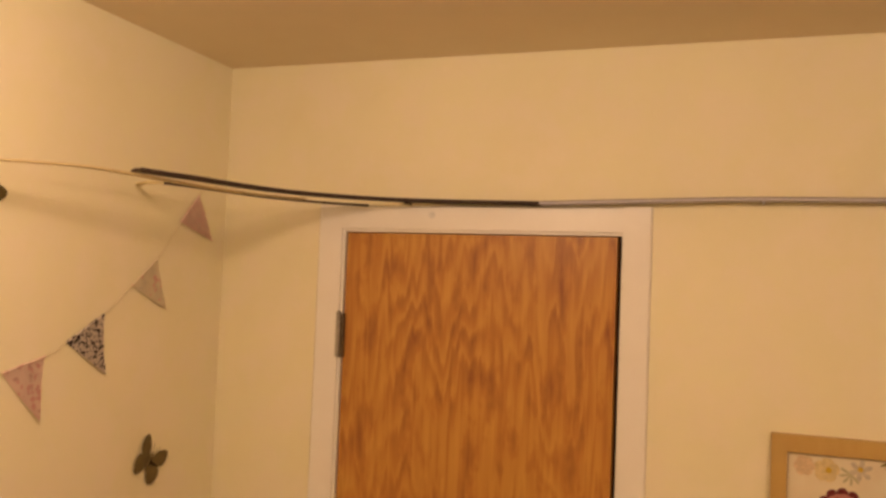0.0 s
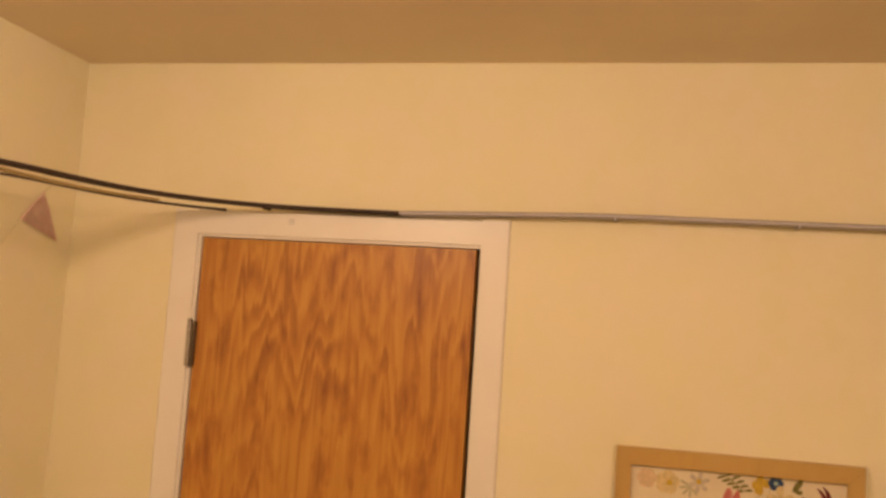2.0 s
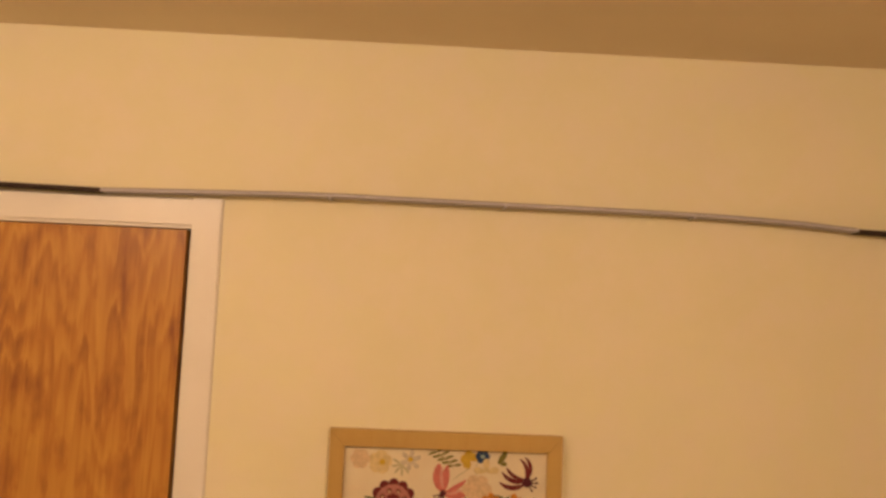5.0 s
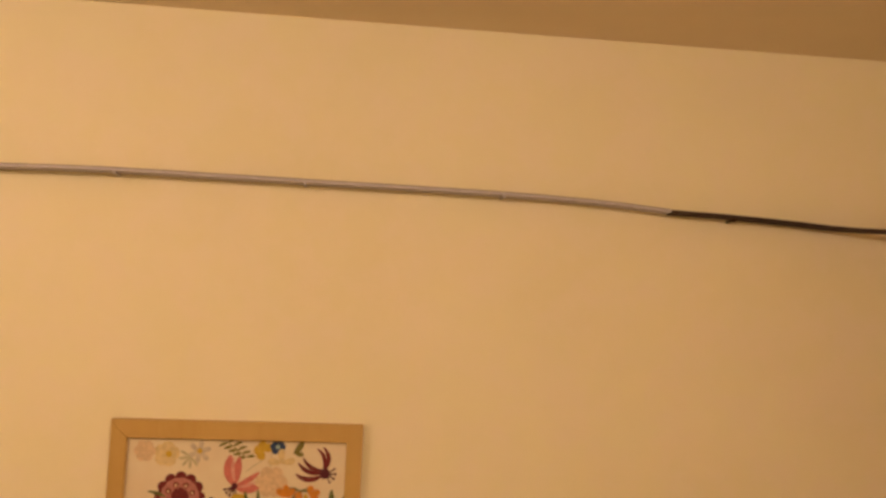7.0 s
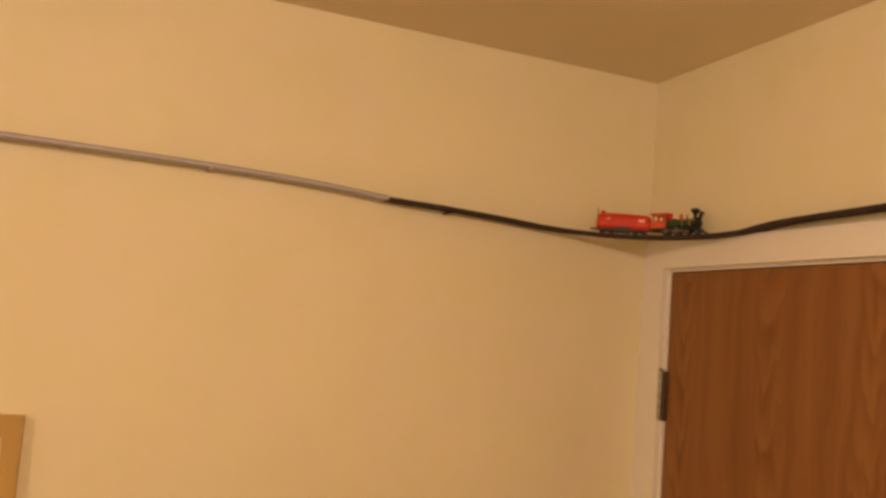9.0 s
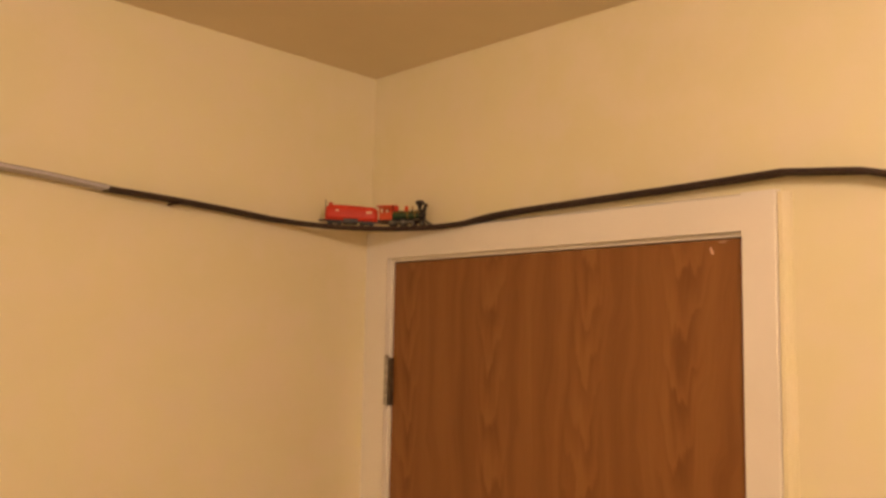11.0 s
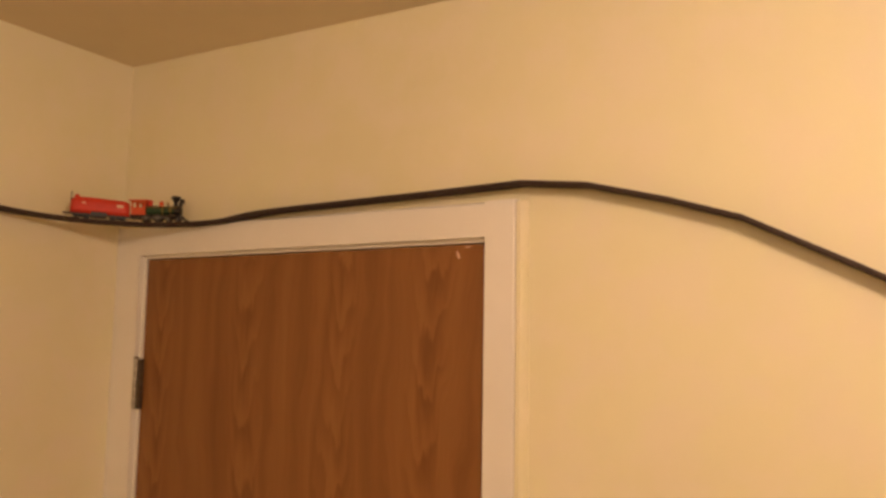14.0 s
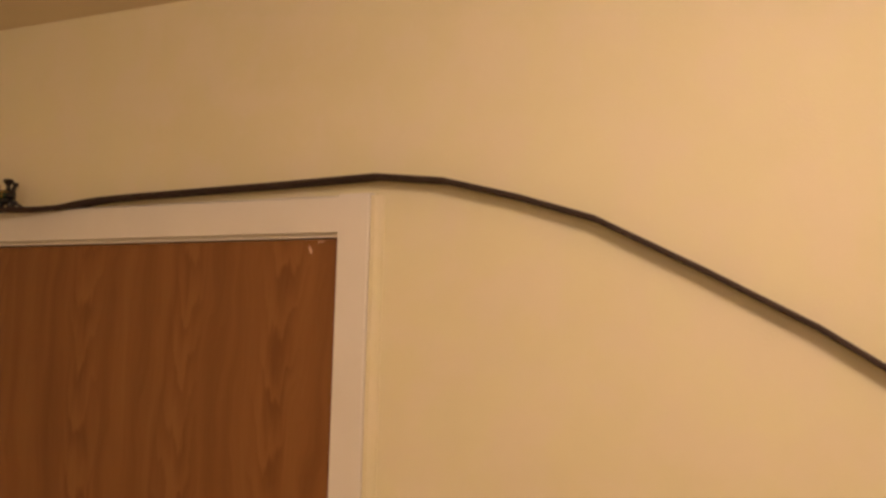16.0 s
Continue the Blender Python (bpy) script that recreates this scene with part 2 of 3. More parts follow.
# ---- mesh helpers ----
def part(name, bm, mat, parent=None, label="", smooth=False):
    me = bpy.data.meshes.new(name)
    bmesh.ops.recalc_face_normals(bm, faces=bm.faces)
    for f in bm.faces:
        f.smooth = smooth
    bm.to_mesh(me)
    bm.free()
    me.materials.append(mat)
    ob = new(name, me)
    ob.parent = parent
    if label:
        ob["label"] = label
    return ob


def thing(name, m, label="", category="", group="", kind=""):
    ob = new(name)
    ob.matrix_basis = m
    ob.empty_display_size = 0.02
    return tagged(ob, label, category, group, kind)


def add_box(bm, a, b, bevel=0.0):
    made = bmesh.ops.create_cube(bm, size=1)["verts"]
    for v in made:
        v.co = Vector([(a[i] + b[i]) / 2 + v.co[i] * (b[i] - a[i]) for i in range(3)])
    if bevel:
        edges = {e for v in made for e in v.link_edges}
        bmesh.ops.bevel(bm, geom=list(edges), offset=bevel, segments=2, profile=0.6, affect="EDGES")
    return bm


def box(a, b, bevel=0.0):
    return add_box(bmesh.new(), a, b, bevel)


def add_tube(bm, p, q, r, r2=None, n=16, caps=True):
    p, q = Vector(p), Vector(q)
    turn = (q - p).to_track_quat("Z", "Y").to_matrix().to_4x4()
    bmesh.ops.create_cone(bm, cap_ends=caps, segments=n, radius1=r, radius2=r if r2 is None else r2, depth=(q - p).length,
                          matrix=Matrix.Translation((p + q) / 2) @ turn)
    return bm


def lathe(bm, axis_from, axis_to, rings, n=18):
    """A turned shape: rings of (share of the way, radius)."""
    p, q = Vector(axis_from), Vector(axis_to)
    turn = (q - p).to_track_quat("Z", "Y").to_matrix()
    loops = []
    for s, r in rings:
        c = p.lerp(q, s)
        loops.append([bm.verts.new(c + turn @ Vector((r * math.cos(2 * math.pi * i / n), r * math.sin(2 * math.pi * i / n), 0))) for i in range(n)])
    for a, b in zip(loops, loops[1:]):
        for i in range(n):
            bm.faces.new((a[i], a[(i + 1) % n], b[(i + 1) % n], b[i]))
    bm.faces.new(loops[0])
    bm.faces.new(loops[-1])
    return bm


def prism(bm, outline, lift, thick, frame3):
    """A flat outline (u, v) in the plane of frame3 = (origin, u axis, v axis), from lift to lift + thick along its normal."""
    o, ua, va = (Vector(x) for x in frame3)
    w = ua.cross(va).normalized()
    low = [bm.verts.new(o + ua * u + va * v + w * lift) for u, v in outline]
    top = [bm.verts.new(o + ua * u + va * v + w * (lift + thick)) for u, v in outline]
    k = len(outline)
    bm.faces.new(top)
    bm.faces.new(low[::-1])
    for i in range(k):
        bm.faces.new((low[i], low[(i + 1) % k], top[(i + 1) % k], top[i]))
    return bm


def spline(points, step=0.01):
    """A smooth line through points, sampled evenly enough."""
    pts = [Vector(p) for p in points]
    pts = [2 * pts[0] - pts[1]] + pts + [2 * pts[-1] - pts[-2]]
    out = []
    for a, b, c, d in zip(pts, pts[1:], pts[2:], pts[3:]):
        k = max(1, int((c - b).length / step))
        for i in range(k):
            s = i / k
            out.append(0.5 * (2 * b + (c - a) * s + (2 * a - 5 * b + 4 * c - d) * s * s + (3 * b - a - 3 * c + d) * s ** 3))
    out.append(pts[-2])
    return out


def sides(path):
    """Tangent, side (to the right of the way) and up at each point of a path."""
    rows = []
    for i, p in enumerate(path):
        t = (path[min(i + 1, len(path) - 1)] - path[max(i - 1, 0)]).normalized()
        s = t.cross(Vector((0, 0, 1))).normalized()
        rows.append((p, t, s, s.cross(t)))
    return rows


def sweep(bm, path, section):
    """A closed section of (to the right, up) carried along a path."""
    k, loops = len(section), []
    for p, t, s, u in sides(path):
        loops.append([bm.verts.new(p + s * a + u * b) for a, b in section])
    for a, b in zip(loops, loops[1:]):
        for i in range(k):
            bm.faces.new((a[i], a[(i + 1) % k], b[(i + 1) % k], b[i]))
    bm.faces.new(loops[0])
    bm.faces.new(loops[-1])
    return bm


# ---- the room ----
def wall(name, bm, label):
    return tagged(part(name, bm, WALL), label, "wall", kind="structure")


T = 0.12
tagged(part("floor", box((-T, YS - T, -0.06), (XE + T, T, 0.0)), FLOOR), "beige carpet floor of the small room", "floor", kind="structure")
tagged(part("ceiling", box((-T, YS - T, CEIL), (XE + T, T, CEIL + 0.1)), CEILING), "plain cream painted flat ceiling", "ceiling", kind="structure")
wall("wall_west", box((-T, YS, 0), (0, 0, CEIL)), "cream painted wall with a string of flags")
wall("wall_south", box((-T, YS - T, 0), (XE + T, YS, CEIL)), "plain cream painted wall closing the room")
north = add_box(bmesh.new(), (-T, 0, 0), (D1[0] - 0.02, T, CEIL))
add_box(north, (D1[1] + 0.02, 0, 0), (XE + T, T, CEIL))
add_box(north, (D1[0] - 0.02, 0, D1[2] + 0.02), (D1[1] + 0.02, T, CEIL))
wall("wall_north", north, "cream painted wall round an oak door")
east = add_box(bmesh.new(), (XE, D2[0] + 0.02, 0), (XE + T, 0, CEIL))
add_box(east, (XE, YS, 0), (XE + T, D2[1] - 0.02, CEIL))
add_box(east, (XE, D2[1] - 0.02, D2[2] + 0.02), (XE + T, D2[0] + 0.02, CEIL))
wall("wall_east", east, "cream painted wall round a brown door")


def moulding(length_from, length_to, inner, outer, axis, proud, ease):
    """One board of door casing: a flat face with an eased outer edge. axis 'z' upright, 'u' across."""
    w = outer - inner
    sec = [(0, 0), (0, proud), (abs(w) - ease, proud), (abs(w) - ease * 0.6, proud * 0.93), (abs(w) - ease * 0.25, proud * 0.6), (abs(w), proud * 0.12), (abs(w), 0)]
    sign = 1 if w > 0 else -1
    bm = bmesh.new()
    loops = []
    for end in (length_from, length_to):
        row = []
        for a, out in sec:
            across = inner + sign * a
            u, z = (across, end) if axis == "z" else (end, across)
            row.append(bm.verts.new((u, -out, z)))
        loops.append(row)
    k = len(sec)
    for i in range(k):
        bm.faces.new((loops[0][i], loops[0][(i + 1) % k], loops[1][(i + 1) % k], loops[1][i]))
    bm.faces.new(loops[0])
    bm.faces.new(loops[1])
    return bm


def door(name, m, width, height, veneer, casings, head, hinge_z, hinge_h, label, recess, proud, ease, gap=0.0, ease_left=0.006):
    """A flush door in its lining. Local x along the wall, y into it, z up; hinges at x = 0."""
    d = thing(name, m, label, "door", kind="structure")
    left, right = casings
    part("casing_side", moulding(0, height + head, -0.010, -left, "z", proud, ease_left), WHITE, d, "white gloss door casing")
    part("casing_side", moulding(0, height + head, width + 0.008, width + right, "z", proud, ease), WHITE, d, "white gloss door casing")
    part("casing_head", moulding(-0.010, width + 0.008, height + 0.009, height + head, "u", proud, 0.006), WHITE, d, "white gloss door casing")
    part("jamb", box((-0.02, 0.000, 0), (-0.003, 0.118, height + 0.02)), WHITE, d)
    part("jamb", box((width + 0.005, 0.000, 0), (width + 0.02, 0.118, height + 0.02)), WHITE, d)
    part("jamb_head", box((-0.003, 0.000, height + 0.0022), (width + 0.005, 0.118, height + 0.02)), WHITE, d)
    # near-black block behind the slab: its colour paints the shade in the gaps
    part("gap_shade", box((-0.003, recess + 0.042, 0), (width + 0.005, 0.110, height + 0.0022)), GAP, d, "near-black filler painted as shade in the door gap")
    slab = part("door_slab", box((0.0, recess, 0.008), (width - gap, recess + 0.040, height), 0.0015), veneer, d)
    for z in (hinge_z, height / 2 - 0.05, 0.22):
        h = part("hinge", box((-0.0035, -0.0085, z), (0.0045, 0.0030, z + hinge_h), 0.0006), DARKSTEEL, d, "tarnished steel butt hinge")
        for i in range(5):
            a = z + hinge_h * i / 5
            part("knuckle", add_tube(bmesh.new(), (-0.0080, -0.0095, a + 0.0006), (-0.0080, -0.0095, a + hinge_h / 5 - 0.0006), 0.0050, n=14), STEEL, h, smooth=False)
        part("pin_head", lathe(bmesh.new(), (-0.0080, -0.0095, z + hinge_h), (-0.0080, -0.0095, z + hinge_h + 0.006), ((0, 0.0045), (0.4, 0.006), (1, 0.003))), STEEL, h)
    return d, slab


oak_door, _ = door("door_1", pose(D1[0], 0, 0), D1[1] - D1[0], D1[2], OAK, (0.072, 0.068), 0.064, 1.735, 0.102,
                   "closed golden oak veneer door in white casing", 0.004, 0.007, 0.006, 0.0052)
part("smudge", lathe(bmesh.new(), (0.216, -0.0071, 2.072), (0.216, -0.0073, 2.072), ((0, 0.008), (1, 0.006)), 12),
     plastic("grey_smear", (0.70, 0.70, 0.66), 0.6), oak_door, "faint grey smudge on the casing")
brown_door, _ = door("door_2", pose(XE, D2[0], 0, 0, 0, -90), D2[0] - D2[1], D2[2], BROWN, (0.0829, 0.066), 0.070, 1.683, 0.104,
                     "closed dark red-brown veneer door in white casing", 0.002, 0.013, 0.006, 0.0, 0.0004)
bead = [(0.0, 0.0), (0.0, 0.0126), (0.007, 0.0120), (0.0125, 0.0090), (0.0165, 0.0042), (0.0180, 0.0)]
bm_bead = bmesh.new()
prism(bm_bead, bead, 0, D2[2] + 0.066, ((D2[0] - D2[1] + 0.0658, 0, 0), (1, 0, 0), (0, -1, 0)))
for v in bm_bead.verts:
    v.co.z = abs(v.co.z)
part("bead", bm_bead, WALL, brown_door, "cream painted bead beside the casing")
chip = bmesh.new()
prism(chip, [(0.000, 0.004), (0.003, -0.002), (0.0045, -0.008), (0.0015, -0.009), (-0.001, -0.003), (-0.0025, 0.003)], 0, 0.0006,
      ((0.762, 0.0021, 1.984), (1, 0, 0), (0, 0, 1)))
part("paint_chip", chip, PALE, brown_door, "small pale chip in the veneer")
scuff = bmesh.new()
prism(scuff, [(0, 0), (0.012, 0.001), (0.013, 0.003), (0.001, 0.002)], 0, 0.0006, ((0.776, 0.0021, 1.9935), (1, 0, 0), (0, 0, 1)))
part("paint_chip", scuff, PALE, brown_door, "small pale chip in the veneer")

# ---- the railway on the walls ----
HALF, DEEP = 0.018, 0.0058
SECTION = [(-HALF, -DEEP + 0.001), (-HALF + 0.001, -DEEP), (HALF - 0.001, -DEEP), (HALF, -DEEP + 0.001), (HALF, -0.002), (HALF - 0.003, 0), (-HALF + 0.003, 0), (-HALF, -0.002)]
OFF = 0.0195                                # middle of the track from the wall


def arc(centre, r, a, b, z0, z1, k=14):
    out = []
    for i in range(k + 1):
        s = i / k
        w = radians(a + (b - a) * s)
        out.append((centre[0] + r * math.cos(w), centre[1] + r * math.sin(w), z0 + (z1 - z0) * s))
    return out


def lay(name, path, mat, parent, label, tie_mat, ties=True, section=SECTION):
    body = part(name, sweep(bmesh.new(), path, section), mat, parent, label)
    for side in (-0.0083, 0.0083):
        part("rail", sweep(bmesh.new(), path, [(side - 0.0009, 0), (side + 0.0009, 0), (side + 0.0006, 0.0022), (side - 0.0006, 0.0022)]), RAIL, body)
    if ties:
        bm, run = bmesh.new(), 0.0
        for (p, t, s, u), (q, *_r) in zip(sides(path), sides(path)[1:]):
            gap = (q - p).length
            while run < gap:
                c = p + t * run
                corners = [c + t * dt + s * ds + u * du for dt in (-0.0014, 0.0014) for ds in (-HALF - 0.0008, HALF + 0.0008) for du in (-0.0050, -0.0020)]
                vs = [bm.verts.new(x) for x in corners]
                for f in ((0, 1, 3, 2), (4, 6, 7, 5), (0, 4, 5, 1), (2, 3, 7, 6), (0, 2, 6, 4), (1, 5, 7, 3)):
                    bm.faces.new([vs[i] for i in f])
                run += 0.0085
            run -= gap
        tagged(part("roadbed_edge", bm, tie_mat, body), kind="stuff")
    return body


railway = thing("train_track", pose(0, 0, 0), "narrow toy train track in dark and grey lengths along the walls", "toy track")

# the first length leaves the north wall and cuts across the corner
first = spline([(0.168, -0.540, 2.105), (0.184, -0.480, 2.1055), (0.203, -0.420, 2.106), (0.221, -0.350, 2.106), (0.242, -0.280, 2.106), (0.276, -0.205, 2.106),
                (0.328, -0.138, 2.106), (0.395, -0.082, 2.106), (0.480, -0.046, 2.105), (0.60, -OFF, 2.104), (0.81, -OFF, 2.101)], 0.012)
lay("track_length", first, TRACK, railway, "dark brown plastic track length", TIE)
grey_path = spline([(0.812, -OFF, 2.101), (1.05, -OFF, 2.107), (1.25, -OFF, 2.111), (1.45, -OFF, 2.110), (1.61, -OFF, 2.109), (1.99, -OFF, 2.106), (2.20, -OFF, 2.0995), (2.345, -OFF, 2.0895)], 0.02)
lay("track_length", grey_path, GREY, railway, "grey plastic track length", GREY, False, [(a, b * 1.05) for a, b in SECTION])
RB = 0.30
corner = arc((XE - OFF - RB, -OFF - RB), RB, 90, 0, 2.0, 2.0, 18)
corner = [(x, y, 2.0655 + 0.026 * (i / 18 - 0.6) ** 2) for i, (x, y, _) in enumerate(corner)]
last = spline([(2.347, -OFF, 2.088), (2.48, -OFF, 2.0845), (2.60, -OFF, 2.079)] + corner + [(XE - OFF, -0.42, 2.080), (XE - OFF, -0.63, 2.0855), (XE - OFF, -0.80, 2.089)], 0.012)
lay("track_length", last, TRACK, railway, "dark brown plastic track length", TIE)
HUMP = [(-0.80, 2.089), (-0.975, 2.094), (-1.088, 2.082), (-1.209, 2.051), (-1.318, 2.017), (-1.463, 1.944), (-1.602, 1.870), (-1.706, 1.803), (-1.98, 1.630)]
hump = []
for (y0, z0), (y1, z1) in zip(HUMP, HUMP[1:]):
    for i in range(6):
        s = i / 6
        hump.append(Vector((XE - OFF, y0 + (y1 - y0) * s, z0 + (z1 - z0) * s)))
hump.append(Vector((XE - OFF, HUMP[-1][0], HUMP[-1][1])))
lay("track_length", hump, TRACK, railway, "dark brown plastic track length", TIE)
pale = spline([(0.020, -1.05, 2.066), (0.050, -0.88, 2.078), (0.092, -0.767, 2.088), (0.134, -0.644, 2.096), (0.152, -0.540, 2.097), (0.160, -0.450, 2.097), (0.172, -0.350, 2.097),
               (0.195, -0.262, 2.097), (0.236, -0.180, 2.097), (0.290, -0.120, 2.097)], 0.02)
part("track_length", sweep(bmesh.new(), pale, [(-0.012, -0.003), (0.012, -0.003), (0.012, 0), (-0.012, 0)]), CREAM, railway, "cream plastic track length")
# the thinner strip behind the bend, from the west wall to the north wall
brace = spline([(0.004, -0.336, 2.104), (0.050, -0.372, 2.103), (0.088, -0.375, 2.103), (0.122, -0.330, 2.102), (0.146, -0.255, 2.102), (0.180, -0.170, 2.101), (0.235, -0.100, 2.099), (0.310, -0.052, 2.097), (0.40, -0.016, 2.095)], 0.01)
STRIP = [(-0.005, -0.005), (0.005, -0.005), (0.005, 0), (-0.005, 0)]
part("corner_strip", sweep(bmesh.new(), brace[9:], STRIP), TRACK, railway, "thin dark strip behind the corner bend")
part("corner_strip", sweep(bmesh.new(), brace[:10], STRIP), CREAM, railway, "cream end of the corner strip")


def bracket(x, y, z, turn, mat):
    """A small hook under the track."""
    b = part("bracket", box((-0.003, -0.020, -0.003), (0.003, 0.020, 0.0005), 0.0008), mat, railway)
    b.matrix_basis = pose(x, y, z - DEEP, 0, 0, turn)
    tip = part("screw", add_tube(bmesh.new(), (0, -0.016, -0.0055), (0, -0.016, -0.0028), 0.0020, n=10), mat, b)
    return b


for x, z, mat in ((0.50, 2.105, TRACK), (1.267, 2.110, GREY), (1.62, 2.108, GREY), (2.006, 2.105, GREY), (2.477, 2.082, TRACK)):
    bracket(x, -OFF, z, 0, mat)


# ---- the train: local x ahead, z up from the rail head ----
def wheel(parent, x, r, name="wheel", hub=SILVER):
    for side in (-1, 1):
        w = part(name, lathe(bmesh.new(), (x, side * 0.0066, r), (x, side * 0.0094, r), ((0, r * 0.92), (0.3, r), (0.75, r * 0.97), (0.8, r * 0.70), (1, r * 0.66)), 20), BLACK, parent)
        part("hub", lathe(bmesh.new(), (x, side * 0.0094, r), (x, side * 0.0108, r), ((0, r * 0.62), (0.6, r * 0.30), (1, r * 0.16)), 14), hub, w, "silver wheel hub")


def locomotive(m):
    e = thing("toy_locomotive", m @ Matrix.Diagonal((1.10, 1.0, 1.0, 1)), "green toy steam locomotive with orange-red cab", "toy train")
    part("chassis", add_box(add_box(bmesh.new(), (-0.046, -0.006, 0.006), (0.044, 0.006, 0.0125), 0.001), (-0.050, -0.011, 0.0120), (0.046, 0.011, 0.0145), 0.0008), BLACK, e)
    boiler = lathe(bmesh.new(), (-0.020, 0, 0.0245), (0.044, 0, 0.0245), ((0, 0.0098), (0.05, 0.0102), (0.30, 0.0102), (0.33, 0.0090), (0.86, 0.0086), (0.87, 0.0096), (0.98, 0.0096), (1, 0.0080)), 22)
    b = part("boiler", boiler, GREEN, e, smooth=False)
    for x in (-0.004, 0.012, 0.027):
        part("band", lathe(bmesh.new(), (x - 0.0008, 0, 0.0245), (x + 0.0008, 0, 0.0245), ((0, 0.0090), (0.1, 0.0097), (0.9, 0.0097), (1, 0.0090))), BRASS, b)
    part("smokebox", lathe(bmesh.new(), (0.0335, 0, 0.0245), (0.0465, 0, 0.0245), ((0, 0.0095), (0.05, 0.0101), (0.9, 0.0101), (1, 0.006))), BLACK, e)
    part("steam_dome", lathe(bmesh.new(), (-0.0135, 0, 0.032), (-0.0135, 0, 0.047), ((0, 0.0056), (0.25, 0.0044), (0.6, 0.0046), (0.75, 0.0052), (0.9, 0.0036), (1, 0.001))), RED, e, "red steam dome")
    part("sand_dome", lathe(bmesh.new(), (0.0075, 0, 0.032), (0.0075, 0, 0.0445), ((0, 0.0046), (0.3, 0.0036), (0.65, 0.0040), (0.85, 0.0032), (1, 0.001))), ORANGE, e, "orange sand dome")
    bell = part("bell", lathe(bmesh.new(), (0.0195, 0, 0.0375), (0.0195, 0, 0.0435), ((0, 0.0030), (0.4, 0.0022), (0.9, 0.0014), (1, 0.0005))), BRASS, e, "small brass bell")
    part("yoke", add_tube(bmesh.new(), (0.0195, 0, 0.032), (0.0195, 0, 0.0385), 0.0012, n=8), BLACK, bell)
    part("smokestack", lathe(bmesh.new(), (0.0345, 0, 0.033), (0.0345, 0, 0.0545), ((0, 0.0042), (0.30, 0.0034), (0.45, 0.0042), (0.80, 0.0088), (0.90, 0.0090), (1, 0.0062))), BLACK, e, "black flared smokestack")
    lamp_box = part("headlight", box((0.0425, -0.0032, 0.0400), (0.0505, 0.0032, 0.0480), 0.0009), BLACK, e)
    part("lens", add_tube(bmesh.new(), (0.0503, 0, 0.044), (0.0512, 0, 0.044), 0.0024, n=12), BRASS, lamp_box)
    part("headlight_bracket", box((0.0405, -0.0022, 0.0330), (0.0475, 0.0022, 0.0402)), BLACK, e)
    cab = bmesh.new()
    for s in (-1, 1):
        y0, y1 = sorted((s * 0.0125, s * 0.0110))
        add_box(cab, (-0.0450, y0, 0.0140), (-0.0190, y1, 0.0290))
        for x0, x1 in ((-0.0450, -0.0415), (-0.0335, -0.0305), (-0.0225, -0.0190)):
            add_box(cab, (x0, y0, 0.0290), (x1, y1, 0.0420))
        add_box(cab, (-0.0450, y0, 0.0400), (-0.0190, y1, 0.0430))
    add_box(cab, (-0.0205, -0.0110, 0.0140), (-0.0190, 0.0110, 0.0430))
    part("cab", cab, ORANGE, e, "orange-red cab with open windows")
    roof = bmesh.new()
    prism(roof, [(-0.0150, 0.0), (0.0150, 0.0), (0.0150, 0.0010), (0.0085, 0.0034), (0, 0.0042), (-0.0085, 0.0034), (-0.0150, 0.0010)], 0, 0.0325, ((-0.0500, 0, 0.0430), (0, 1, 0), (0, 0, 1)))
    part("cab_roof", roof, ORANGE, e)
    for s in (-1, 1):
        c = part("cylinder", add_tube(bmesh.new(), (0.0270, s * 0.0125, 0.0115), (0.0405, s * 0.0125, 0.0115), 0.0046, n=16), BLACK, e)
        part("side_rod", box((-0.0220, s * 0.0122 - 0.0006, 0.0072), (0.0270, s * 0.0122 + 0.0006, 0.0090)), SILVER, e, "silver side rod")
        part("handrail", add_tube(bmesh.new(), (-0.018, s * 0.0102, 0.0290), (0.040, s * 0.0102, 0.0290), 0.0005, n=8), BRASS, e)
    for x in (-0.020, 0.002):
        wheel(e, x, 0.0088, "driving_wheel")
    for x in (0.0225, 0.0400):
        wheel(e, x, 0.0050, "leading_wheel")
    pilot = bmesh.new()
    for i in range(7):
        y = -0.0105 + 0.0035 * i
        add_tube(pilot, (0.0450, y, 0.0125), (0.0610 - abs(y) * 0.75, y * 0.55, 0.0022), 0.0008, n=6)
    add_box(pilot, (0.0440, -0.0130, 0.0110), (0.0470, 0.0130, 0.0145), 0.0005)
    part("cowcatcher", pilot, BLACK, e, "black slatted cowcatcher")
    return e


